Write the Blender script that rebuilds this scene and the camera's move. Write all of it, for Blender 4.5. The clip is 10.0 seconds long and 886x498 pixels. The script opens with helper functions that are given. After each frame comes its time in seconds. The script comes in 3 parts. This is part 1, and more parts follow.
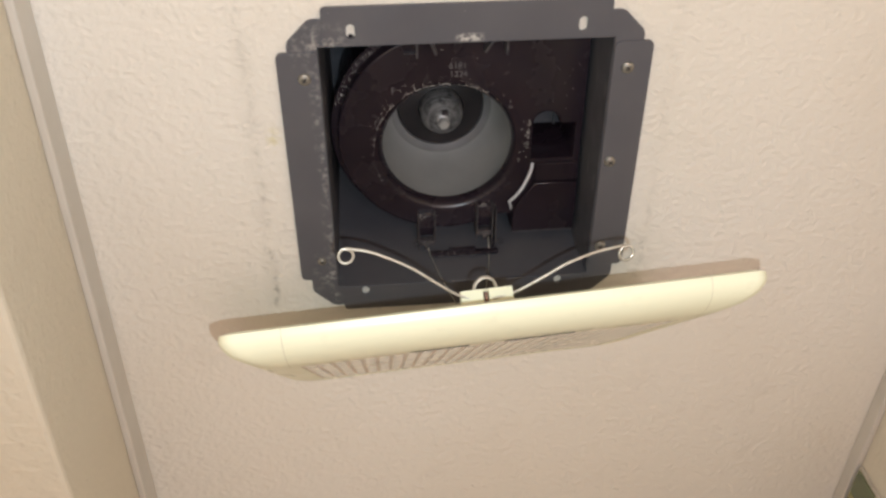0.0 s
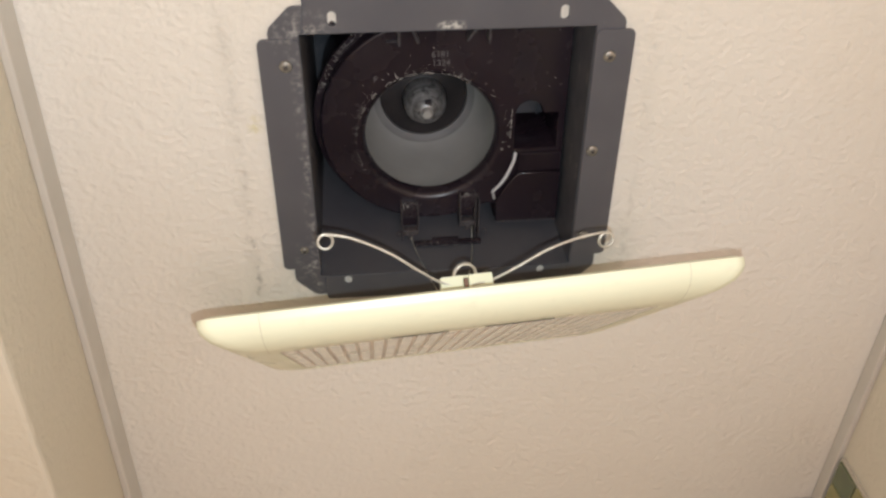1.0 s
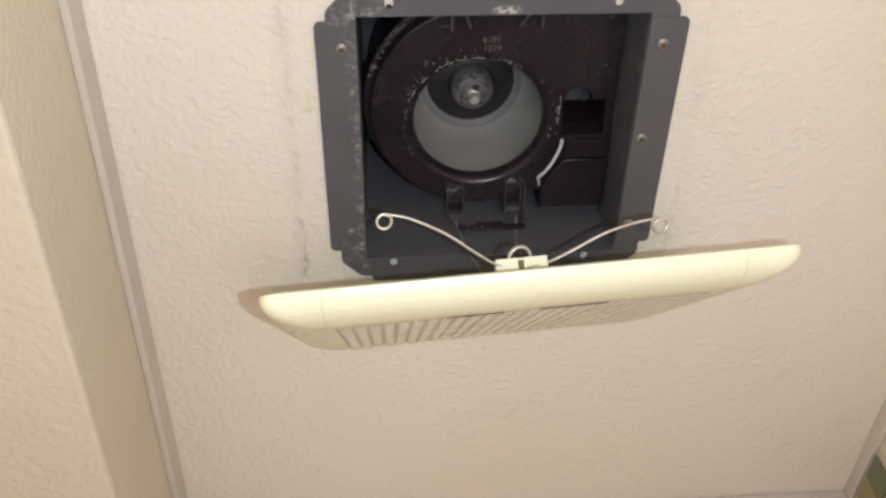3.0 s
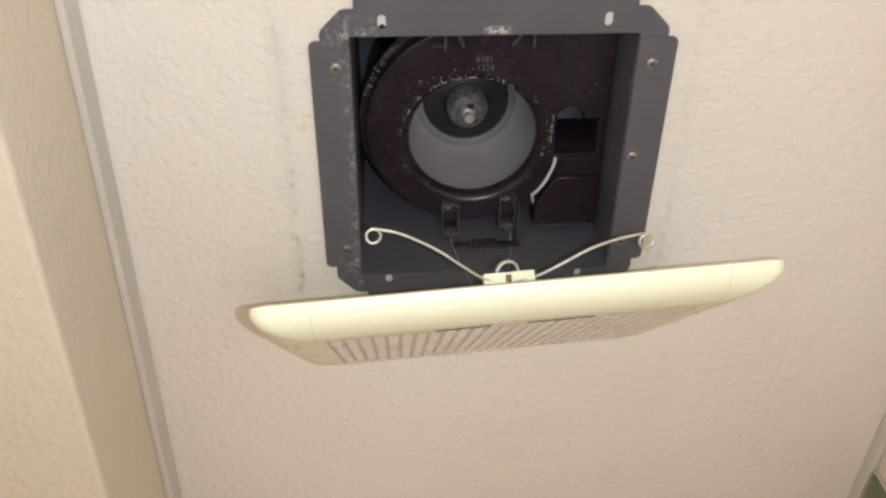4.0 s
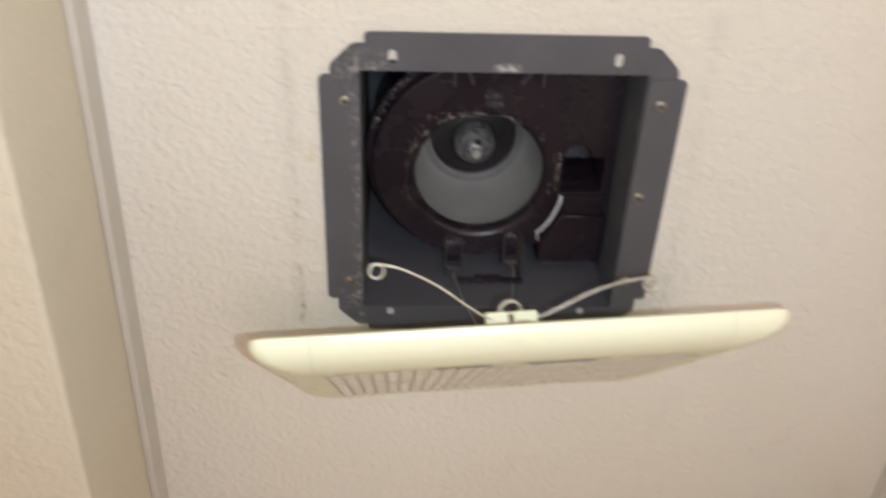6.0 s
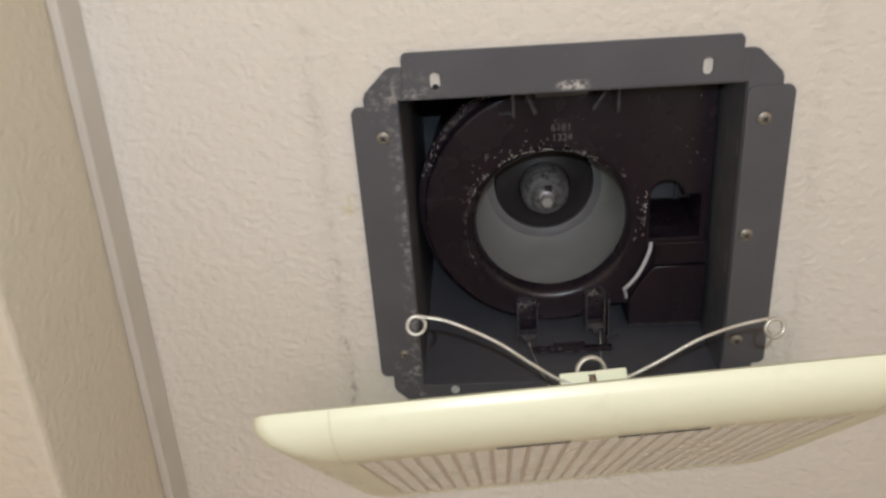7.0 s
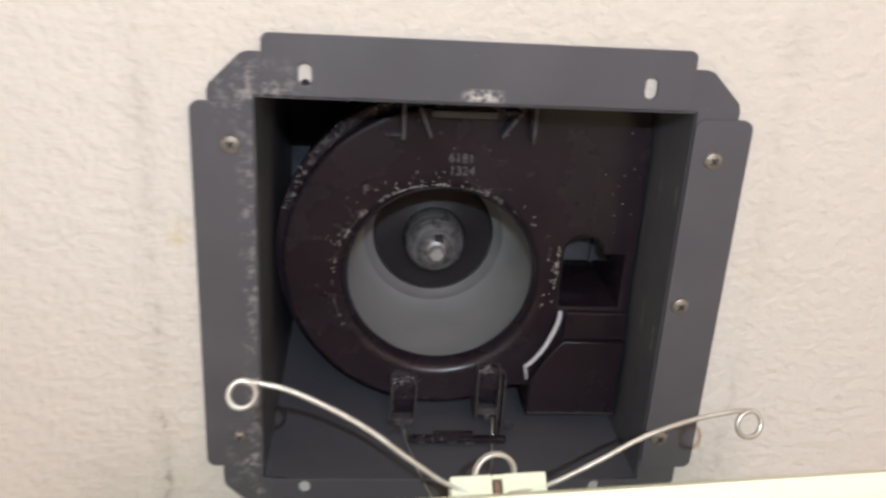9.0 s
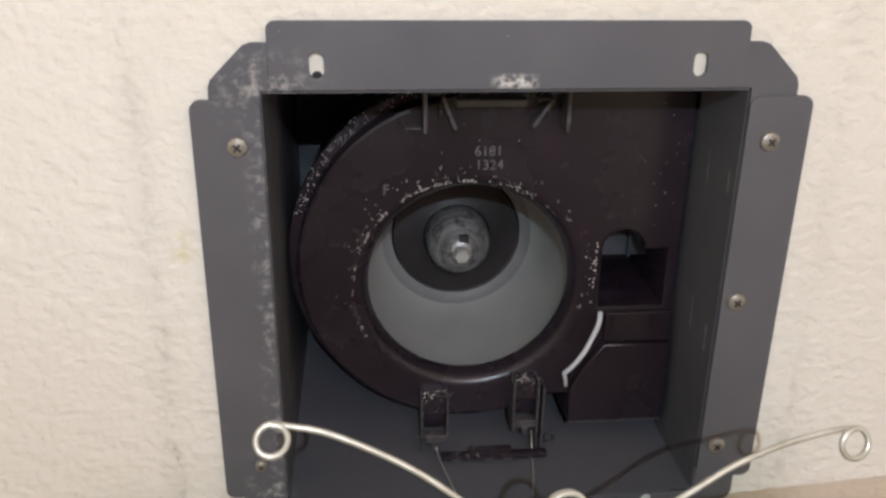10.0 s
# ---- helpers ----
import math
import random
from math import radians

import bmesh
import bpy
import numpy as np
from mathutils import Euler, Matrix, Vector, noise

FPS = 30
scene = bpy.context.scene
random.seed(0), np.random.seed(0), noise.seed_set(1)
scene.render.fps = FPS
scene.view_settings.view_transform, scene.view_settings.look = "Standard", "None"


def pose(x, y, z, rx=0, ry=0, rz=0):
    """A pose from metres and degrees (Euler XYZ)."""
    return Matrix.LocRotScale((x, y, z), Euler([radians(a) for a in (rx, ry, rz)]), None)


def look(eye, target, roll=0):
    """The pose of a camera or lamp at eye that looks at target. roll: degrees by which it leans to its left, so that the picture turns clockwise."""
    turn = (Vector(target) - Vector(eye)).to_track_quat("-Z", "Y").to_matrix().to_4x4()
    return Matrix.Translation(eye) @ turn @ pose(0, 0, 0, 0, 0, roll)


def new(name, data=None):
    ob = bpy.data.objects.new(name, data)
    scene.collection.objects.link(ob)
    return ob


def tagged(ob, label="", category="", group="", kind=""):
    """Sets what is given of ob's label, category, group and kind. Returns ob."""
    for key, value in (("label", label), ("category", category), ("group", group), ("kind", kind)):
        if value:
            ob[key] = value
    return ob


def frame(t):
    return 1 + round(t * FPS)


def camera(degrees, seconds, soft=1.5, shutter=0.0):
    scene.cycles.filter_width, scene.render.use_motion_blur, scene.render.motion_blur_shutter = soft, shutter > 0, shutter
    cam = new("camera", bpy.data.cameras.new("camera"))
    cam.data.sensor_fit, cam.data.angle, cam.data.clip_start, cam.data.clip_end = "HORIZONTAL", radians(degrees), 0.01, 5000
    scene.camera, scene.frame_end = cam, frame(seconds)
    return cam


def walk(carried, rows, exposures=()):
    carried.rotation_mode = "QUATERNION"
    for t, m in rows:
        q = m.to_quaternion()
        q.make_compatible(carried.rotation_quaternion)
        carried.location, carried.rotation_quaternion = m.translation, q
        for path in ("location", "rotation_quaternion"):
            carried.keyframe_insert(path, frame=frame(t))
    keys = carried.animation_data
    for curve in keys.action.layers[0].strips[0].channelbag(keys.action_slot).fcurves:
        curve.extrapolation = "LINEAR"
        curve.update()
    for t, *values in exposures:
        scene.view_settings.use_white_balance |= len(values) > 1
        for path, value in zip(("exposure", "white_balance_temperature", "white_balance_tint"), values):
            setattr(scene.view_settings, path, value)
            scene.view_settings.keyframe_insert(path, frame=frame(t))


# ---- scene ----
cam = camera(53.5, 10.0, soft=2.6, shutter=0.6)
PATH = [
    (0, (-0.06, -0.307, 1.753), (0.085, 0.887, 3.35), -8.6),
    (0.5, (-0.057, -0.303, 1.751), (0.107, 0.894, 3.345), -9.3),
    (1, (-0.055, -0.302, 1.749), (0.112, 0.896, 3.342), -9.3),
    (1.5, (-0.06, -0.304, 1.749), (0.102, 0.897, 3.34), -9.0),
    (2, (-0.064, -0.303, 1.747), (0.09, 0.906, 3.333), -8.0),
    (2.5, (-0.072, -0.301, 1.747), (0.062, 0.914, 3.33), -7.0),
    (3, (-0.076, -0.301, 1.744), (0.052, 0.914, 3.327), -6.6),
    (3.2, (-0.076, -0.302, 1.744), (0.067, 0.901, 3.336), -6.9),
    (4.3, (-0.055, -0.303, 1.733), (0.031, 0.866, 3.353), -5.6),
    (4.5, (-0.044, -0.308, 1.734), (0.026, 0.856, 3.358), -6.0),
    (5, (-0.007, -0.33, 1.731), (0.074, 0.851, 3.343), -8.5),
    (5.5, (-0.023, -0.337, 1.732), (0.034, 0.862, 3.332), -8.8),
    (5.7, (-0.037, -0.322, 1.73), (0.055, 0.876, 3.329), -7.0),
    (6, (-0.066, -0.305, 1.74), (0.037, 0.819, 3.391), -3.9),
    (6.2, (-0.092, -0.287, 1.744), (0.044, 0.782, 3.429), -4.7),
    (7.3, (-0.019, -0.204, 1.827), (-0.182, 0.683, 3.612), 5.7),
    (7.5, (-0.009, -0.187, 1.84), (-0.152, 0.694, 3.63), 4.6),
    (7.7, (-0.02, -0.196, 1.858), (-0.056, 0.738, 3.626), -1.0),
    (8, (-0.037, -0.189, 1.858), (-0.035, 0.633, 3.681), -1.3),
    (8.3, (-0.06, -0.196, 1.868), (-0.056, 0.715, 3.648), 0.7),
    (8.5, (-0.069, -0.187, 1.865), (-0.046, 0.676, 3.669), -0.1),
    (8.7, (-0.054, -0.175, 1.874), (0.014, 0.621, 3.707), -1.8),
    (9, (-0.044, -0.169, 1.899), (0.128, 0.579, 3.746), -10.6),
    (9.2, (-0.046, -0.164, 1.912), (0.168, 0.662, 3.722), -12.5),
    (9.5, (-0.051, -0.157, 1.92), (0.125, 0.639, 3.746), -11.3),
    (10, (-0.054, -0.16, 1.934), (0.12, 0.606, 3.773), -13.1),
]
LIGHTNESS = [(0, 0.15, 6480, 11), (2, 0.15, 6480, 11), (3, 0.19, 6350, 10), (4.3, 0.19, 6280, 10), (5.5, 0.13, 6200, 11), (6.2, 0.09, 6150, 9), (7.3, -0.20, 6250, 10), (7.6, -0.15, 6300, 11), (8.0, 0.03, 6250, 12), (8.3, -0.08, 6250, 12), (8.75, -0.12, 6150, 11), (9, 0.34, 6000, 12), (9.3, 0.50, 6000, 11), (9.6, 0.48, 6000, 11), (10, 0.32, 6000, 10)]
walk(cam, [(t, look(eye, target, roll)) for t, eye, target, roll in PATH], LIGHTNESS)

# ---- light: a small white torch beside the camera's way, and an added warm fill behind it ----
world = bpy.data.worlds.new("world")
world.use_nodes = True
world.node_tree.nodes["Background"].inputs[0].default_value = (0.9, 0.75, 0.6, 1)
world.node_tree.nodes["Background"].inputs[1].default_value = 0.05
scene.world = world


def lamp(name, place, power, colour, radius):
    data = bpy.data.lights.new(name, "POINT")
    data.energy, data.color, data.shadow_soft_size = power, colour, radius
    ob = new(name, data)
    ob.location = place
    return ob


lamp("torch_light", (-0.050, -0.291, 1.745), 4.7, (0.85, 1.0, 1.06), 0.0)
# added source, unseen: stands in for the room's diffuse warm light
lamp("warm_fill", (0.10, -0.62, 1.15), 10.8, (1.0, 0.76, 0.75), 0.12)


# ---- materials ----
class Nodes:
    """A short way to write node materials."""

    def __init__(self, name, rough=0.5, metal=0.0, spec=0.5):
        self.mat = bpy.data.materials.new(name)
        self.mat.use_nodes = True
        self.tree = self.mat.node_tree
        self.bsdf = self.tree.nodes["Principled BSDF"]
        self.set(self.bsdf, "Roughness", rough)
        self.set(self.bsdf, "Metallic", metal)
        self.set(self.bsdf, "Specular IOR Level", spec)
        self.coord = self.tree.nodes.new("ShaderNodeTexCoord").outputs["Object"]

    def set(self, node, key, value):
        if isinstance(value, bpy.types.NodeSocket):
            self.tree.links.new(value, node.inputs[key])
        else:
            if isinstance(value, tuple) and len(value) == 3 and node.inputs[key].type == "RGBA":
                value = (*value, 1)
            node.inputs[key].default_value = value

    def noise(self, scale, detail=3.0, rough=0.55, vector=None, stretch=None):
        n = self.tree.nodes.new("ShaderNodeTexNoise")
        v = vector or self.coord
        if stretch:
            m = self.tree.nodes.new("ShaderNodeMapping")
            self.set(m, "Vector", v)
            m.inputs["Scale"].default_value = stretch
            v = m.outputs[0]
        self.set(n, "Vector", v)
        self.set(n, "Scale", scale), self.set(n, "Detail", detail), self.set(n, "Roughness", rough)
        return n.outputs["Fac"]

    def ramp(self, fac, lo, hi, a=0.0, b=1.0):
        n = self.tree.nodes.new("ShaderNodeMapRange")
        self.set(n, 0, fac)
        for i, v in enumerate((lo, hi, a, b)):
            self.set(n, i + 1, v)
        return n.outputs[0]

    def math(self, op, a, b=0.0, c=0.0):
        n = self.tree.nodes.new("ShaderNodeMath")
        n.operation = op
        self.set(n, 0, a), self.set(n, 1, b), self.set(n, 2, c)
        return n.outputs[0]

    def mix(self, fac, a, b):
        n = self.tree.nodes.new("ShaderNodeMix")
        n.data_type = "RGBA"
        self.set(n, 0, fac), self.set(n, 6, a), self.set(n, 7, b)
        return n.outputs[2]

    def xyz(self):
        n = self.tree.nodes.new("ShaderNodeSeparateXYZ")
        self.set(n, 0, self.coord)
        return n.outputs

    def bump(self, height, distance, strength=1.0, under=None):
        n = self.tree.nodes.new("ShaderNodeBump")
        self.set(n, "Height", height), self.set(n, "Distance", distance), self.set(n, "Strength", strength)
        if under:
            self.set(n, "Normal", under)
        return n.outputs[0]

    def done(self, colour, normal=None, rough=None):
        self.set(self.bsdf, "Base Color", colour)
        if normal:
            self.set(self.bsdf, "Normal", normal)
        if rough is not None:
            self.set(self.bsdf, "Roughness", rough)
        return self.mat


def wallpaper(name, base, stain, relief_strength, imprint=False):
    """Embossed, slightly yellowed wallpaper; on the ceiling with the dirty outline that the grille has left."""
    n = Nodes(name, 0.72, 0, 0.3)
    big, mid = n.noise(2.5, 2), n.noise(22, 4)
    colour = n.mix(n.ramp(big, 0.35, 0.7), base, tuple(c * k for c, k in zip(base, (0.95, 0.92, 0.87))))
    colour = n.mix(n.ramp(mid, 0.58, 0.8, 0, 0.25), colour, stain)
    if imprint:
        x, y, z = n.xyz()
        ax = n.math("ABSOLUTE", n.math("ADD", x, 0.003))
        wob = n.math("MULTIPLY", n.math("SUBTRACT", n.noise(60, 3), 0.5), 0.012)
        d = n.math("ABSOLUTE", n.math("SUBTRACT", n.math("ADD", ax, wob), 0.1325))
        line = n.ramp(d, 0.0, 0.0045, 1, 0)
        along = n.ramp(n.math("ABSOLUTE", n.math("ADD", y, 0.012)), 0.118, 0.124, 1, 0)
        broken = n.ramp(n.noise(110, 4, 0.72), 0.49, 0.66)
        dirt = n.math("MULTIPLY", n.math("MULTIPLY", line, along), broken)
        soft = n.math("MULTIPLY", n.math("MULTIPLY", n.ramp(d, 0.0, 0.010, 0.24, 0), along), n.ramp(n.noise(30, 2), 0.35, 0.65))
        side = n.ramp(x, -0.1, 0.1, 1.0, 0.5)
        worst = n.math("MULTIPLY", n.ramp(n.math("ABSOLUTE", n.math("SUBTRACT", y, 0.085)), 0.02, 0.06, 1.0, 0.35), side)
        colour = n.mix(n.math("MULTIPLY", n.math("MULTIPLY", dirt, worst), 0.62), colour, (0.15, 0.14, 0.12))
        colour = n.mix(n.math("MULTIPLY", soft, side), colour, (0.42, 0.39, 0.33))
        near = n.math("MULTIPLY", n.ramp(n.math("ABSOLUTE", n.math("ADD", x, 0.123)), 0.0, 0.006, 1, 0),
                      n.ramp(n.math("ABSOLUTE", n.math("ADD", y, 0.03)), 0.0, 0.012, 1, 0))
        colour = n.mix(n.math("MULTIPLY", near, n.ramp(n.noise(160, 2), 0.45, 0.6, 0, 0.6)), colour, (0.62, 0.55, 0.25))
    v = n.tree.nodes.new("ShaderNodeTexVoronoi")
    v.feature = "SMOOTH_F1"
    warp = n.tree.nodes.new("ShaderNodeVectorMath")
    warp.operation = "MULTIPLY_ADD"
    wn = n.tree.nodes.new("ShaderNodeTexNoise")
    n.set(wn, "Vector", n.coord), n.set(wn, "Scale", 70.0), n.set(wn, "Detail", 2.0)
    n.set(warp, 0, wn.outputs["Color"])
    warp.inputs[1].default_value = (0.014, 0.014, 0.014)
    n.set(warp, 2, n.coord)
    n.set(v, "Vector", warp.outputs[0]), n.set(v, "Scale", 190.0)
    relief = n.math("ADD", n.math("MULTIPLY", v.outputs["Distance"], 0.9), n.noise(250, 4, 0.6, None, (0.72, 1, 1)))
    relief = n.math("ADD", relief, n.math("MULTIPLY", n.noise(70, 2), 0.6))
    return n.done(colour, n.bump(relief, 0.0020, relief_strength))


def painted_steel():
    n = Nodes("grey_painted_steel", 0.42, 0.0, 0.45)
    x, y, z = n.xyz()
    colour = n.mix(n.ramp(n.noise(18, 3), 0.35, 0.7), (0.092, 0.091, 0.103), (0.110, 0.107, 0.117))
    # chalky dust along the fold by the opening's left side and corners, and one smear on the near strip
    fold = n.ramp(n.math("ABSOLUTE", n.math("ADD", x, 0.0925)), 0.0, 0.006, 1, 0)
    corner = n.math("MULTIPLY", n.ramp(n.math("ABSOLUTE", n.math("ADD", x, 0.088)), 0.004, 0.026, 1, 0),
                    n.ramp(n.math("ABSOLUTE", n.math("ADD", y, 0.092)), 0.002, 0.016, 1, 0))
    low = n.math("MULTIPLY", n.ramp(n.math("ABSOLUTE", n.math("ADD", x, 0.096)), 0.002, 0.012, 1, 0),
                 n.ramp(n.math("ABSOLUTE", n.math("SUBTRACT", y, 0.078)), 0.0, 0.022, 1, 0))
    smear = n.math("MULTIPLY", n.ramp(n.math("ABSOLUTE", n.math("SUBTRACT", x, 0.001)), 0.004, 0.0095, 1, 0),
                   n.ramp(n.math("ABSOLUTE", n.math("ADD", y, 0.0945)), 0.0012, 0.0032, 1, 0))
    under = n.ramp(z, 0.0, 0.020, 1, 0.3)
    fine = n.ramp(n.noise(230, 5, 0.7), 0.5, 0.66)
    mask = n.math("MAXIMUM", n.math("MULTIPLY", n.math("MULTIPLY", fold, fine), 0.45), n.math("MULTIPLY", n.math("MULTIPLY", corner, fine), 0.5))
    mask = n.math("MAXIMUM", mask, n.math("MULTIPLY", n.math("MULTIPLY", low, fine), 0.75))
    mask = n.math("MULTIPLY", mask, under)
    mask = n.math("MAXIMUM", mask, n.math("MULTIPLY", smear, n.ramp(n.noise(420, 4, 0.7), 0.42, 0.55)))
    mask = n.math("MAXIMUM", mask, n.ramp(n.noise(600, 2), 0.74, 0.8, 0, 0.35))
    for sz, y0, y1 in ((0.0250, -0.0597, -0.0425), (0.0032, -0.0580, -0.0465), (0.0255, 0.0063, 0.0247), (0.0080, 0.0118, 0.0255)):
        cut = n.math("MULTIPLY", n.ramp(n.math("ABSOLUTE", n.math("SUBTRACT", n.math("ADD", z, n.math("MULTIPLY", y, 0.05)), sz)), 0.0004, 0.0010, 1, 0),
                     n.ramp(n.math("ABSOLUTE", n.math("SUBTRACT", y, (y0 + y1) / 2)), (y1 - y0) / 2 - 0.002, (y1 - y0) / 2, 1, 0))
        cut = n.math("MULTIPLY", cut, n.math("GREATER_THAN", x, 0.08))
        mask = n.math("MAXIMUM", mask, n.math("MULTIPLY", cut, n.ramp(n.noise(150, 3), 0.4, 0.6, 0.1, 0.6)))
    colour = n.mix(mask, colour, (0.55, 0.53, 0.49))
    rough = n.ramp(n.noise(40, 3), 0.3, 0.7, 0.36, 0.52)
    return n.done(colour, n.bump(n.noise(900, 2), 0.00012, 0.4), rough)


def galvanised():
    n = Nodes("dull_zinc_sheet", 0.45, 0.35, 0.4)
    colour = n.mix(n.ramp(n.noise(35, 4), 0.3, 0.7), (0.055, 0.058, 0.068), (0.095, 0.1, 0.115))
    dust = n.ramp(n.noise(330, 4, 0.7), 0.62, 0.74, 0, 0.4)
    return n.done(n.mix(dust, colour, (0.33, 0.31, 0.29)), n.bump(n.noise(60, 3), 0.0004, 0.4), n.ramp(n.noise(25, 3), 0.3, 0.7, 0.34, 0.6))


def brown_plastic(name="glossy_dark_brown_plastic", dusty=0.70):
    n = Nodes(name, 0.28, 0, 0.38)
    colour = n.mix(n.ramp(n.noise(20, 3), 0.35, 0.7), (0.0150, 0.0098, 0.0138), (0.0200, 0.0130, 0.0180))
    dust = n.ramp(n.noise(420, 4, 0.65), dusty, dusty + 0.08, 0, 0.45)
    film = n.ramp(n.noise(14, 4), 0.4, 0.75, 0, 0.03)
    colour = n.mix(film, colour, (0.26, 0.24, 0.27))
    return n.done(n.mix(dust, colour, (0.4, 0.37, 0.34)), n.bump(n.noise(140, 3), 0.0002, 0.35), n.ramp(n.noise(30, 4), 0.3, 0.7, 0.15, 0.34))


def cream_plastic():
    n = Nodes("cream_moulded_plastic", 0.32, 0, 0.5)
    colour = n.mix(n.ramp(n.noise(9, 3), 0.3, 0.75), (0.80, 0.80, 0.60), (0.77, 0.76, 0.56))
    grime = n.ramp(n.noise(90, 5, 0.65), 0.6, 0.78, 0, 0.16)
    return n.done(n.mix(grime, colour, (0.42, 0.36, 0.26)), n.bump(n.noise(500, 2), 0.0001, 0.25), n.ramp(n.noise(30, 3), 0.3, 0.7, 0.26, 0.42))


def plain(name, a, b, rough=0.5, metal=0.0, scale=60, bump=0.0002, spec=0.5):
    n = Nodes(name, rough, metal, spec)
    return n.done(n.mix(n.ramp(n.noise(scale, 4), 0.35, 0.7), a, b), n.bump(n.noise(scale * 4, 3), bump, 0.4),
                  n.ramp(n.noise(scale * 0.7, 3), 0.3, 0.7, max(rough - 0.08, 0.05), rough + 0.1))


def spun_metal():
    """Dull turned metal with lighter and darker rings round its axis and dark patches."""
    n = Nodes("spun_motor_metal", 0.42, 0.5, 0.5)
    x, y, z = n.xyz()
    rings = n.noise(900, 3, 0.6, None, (0.02, 0.02, 1))
    patch = n.noise(190, 3, 0.6)
    colour = n.mix(n.ramp(rings, 0.35, 0.65), (0.15, 0.15, 0.155), (0.36, 0.36, 0.36))
    colour = n.mix(n.ramp(patch, 0.48, 0.66, 0, 0.8), colour, (0.05, 0.048, 0.05))
    return n.done(colour, n.bump(rings, 0.0003, 0.4), n.ramp(patch, 0.3, 0.7, 0.3, 0.55))


def mosaic():
    n = Nodes("glazed_mosaic_tile", 0.15, 0, 0.5)
    info = n.tree.nodes.new("ShaderNodeObjectInfo")
    ramp = n.tree.nodes.new("ShaderNodeValToRGB")
    ramp.color_ramp.interpolation = "CONSTANT"
    e = ramp.color_ramp.elements
    e[0].color, e[1].color = (0.075, 0.095, 0.055, 1), (0.29, 0.26, 0.11, 1)
    e[1].position = 0.72
    m = e.new(0.34)
    m.color = (0.13, 0.145, 0.08, 1)
    n.set(ramp, 0, info.outputs["Random"])
    c = n.mix(n.ramp(n.noise(90, 3), 0.4, 0.7, 0, 0.5), ramp.outputs[0], (0.14, 0.18, 0.09))
    return n.done(c, n.bump(n.noise(200, 2), 0.0002, 0.3))


CEILING = wallpaper("embossed_ceiling_paper", (0.80, 0.765, 0.70), (0.62, 0.56, 0.47), 0.53, True)
WALL = wallpaper("embossed_wall_paper", (0.68, 0.62, 0.51), (0.56, 0.49, 0.38), 0.40)
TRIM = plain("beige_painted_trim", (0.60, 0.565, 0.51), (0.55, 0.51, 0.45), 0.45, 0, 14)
FLOOR = plain("brown_vinyl_floor", (0.23, 0.14, 0.09), (0.17, 0.10, 0.06), 0.45, 0, 8)
# tone of the shaded ceiling seen between the slats, put into a colour
GAP_SHADE = plain("grey_pink_gap_shade", (0.63, 0.57, 0.49), (0.56, 0.50, 0.43), 0.5, 0, 60)
SLAT = plain("pale_glossy_slat_plastic", (0.76, 0.74, 0.64), (0.70, 0.68, 0.58), 0.22, 0, 40, 0.0003, 0.6)
STEEL, ZINC, BROWN, CREAM = painted_steel(), galvanised(), brown_plastic(), cream_plastic()
DUSTY = brown_plastic("dusty_dark_brown_plastic", 0.605)
WIRE = plain("dull_spring_wire", (0.62, 0.60, 0.53), (0.46, 0.43, 0.37), 0.36, 0.65, 200)
BRASS = plain("tarnished_screw_steel", (0.34, 0.315, 0.27), (0.20, 0.18, 0.15), 0.42, 0.6, 300)
# shade inside slots, notch and hole, put into a near-black colour
RECESS = plain("black_recess_shade", (0.018, 0.014, 0.018), (0.026, 0.021, 0.025), 0.7)
BOWL = plain("grey_fan_plastic", (0.27, 0.275, 0.27), (0.23, 0.235, 0.23), 0.5, 0, 30)
HUB = plain("black_hub_plastic", (0.014, 0.012, 0.013), (0.022, 0.018, 0.019), 0.55, 0, 60)
HUBRING = plain("dark_grey_fan_plastic", (0.17, 0.17, 0.172), (0.13, 0.13, 0.133), 0.55, 0, 40)
CAP = spun_metal()
NUT = plain("bright_nut_metal", (0.46, 0.455, 0.44), (0.32, 0.31, 0.30), 0.4, 0.3, 160)
EDGE = plain("dust_edged_plastic", (0.085, 0.076, 0.078), (0.024, 0.019, 0.022), 0.55, 0, 420)
DUST = plain("pale_dust", (0.70, 0.66, 0.61), (0.50, 0.46, 0.42), 0.9, 0, 400)
LEVER = plain("pale_grey_cable", (0.62, 0.63, 0.64), (0.45, 0.45, 0.46), 0.45, 0, 90)
PRINT = plain("pale_raised_print", (0.17, 0.155, 0.155), (0.075, 0.065, 0.068), 0.6, 0, 500)
RUST = plain("brown_clip_metal", (0.20, 0.11, 0.075), (0.12, 0.07, 0.05), 0.45, 0.5, 200)
# cream a little darker than the frame, for the seam lines
SEAM = plain("darker_cream_seam", (0.69, 0.67, 0.50), (0.62, 0.60, 0.44), 0.6, 0, 90)
GROUT = plain("pale_grout", (0.52, 0.47, 0.38), (0.44, 0.39, 0.31), 0.85, 0, 120)
TILE = mosaic()


# ---- mesh helpers ----
def part(name, bm, material, parent=None, label=""):
    bmesh.ops.recalc_face_normals(bm, faces=bm.faces)
    data = bpy.data.meshes.new(name)
    bm.to_mesh(data)
    bm.free()
    return link(name, data, material, parent, label)


def link(name, data, material, parent=None, label=""):
    data.materials.clear()
    data.materials.append(material)
    ob = new(name, data)
    ob.parent = parent
    return tagged(ob, label)


def smooth(ob, degrees=40):
    for p in ob.data.polygons:
        p.use_smooth = True
    ob.data.set_sharp_from_angle(angle=radians(degrees))
    return ob


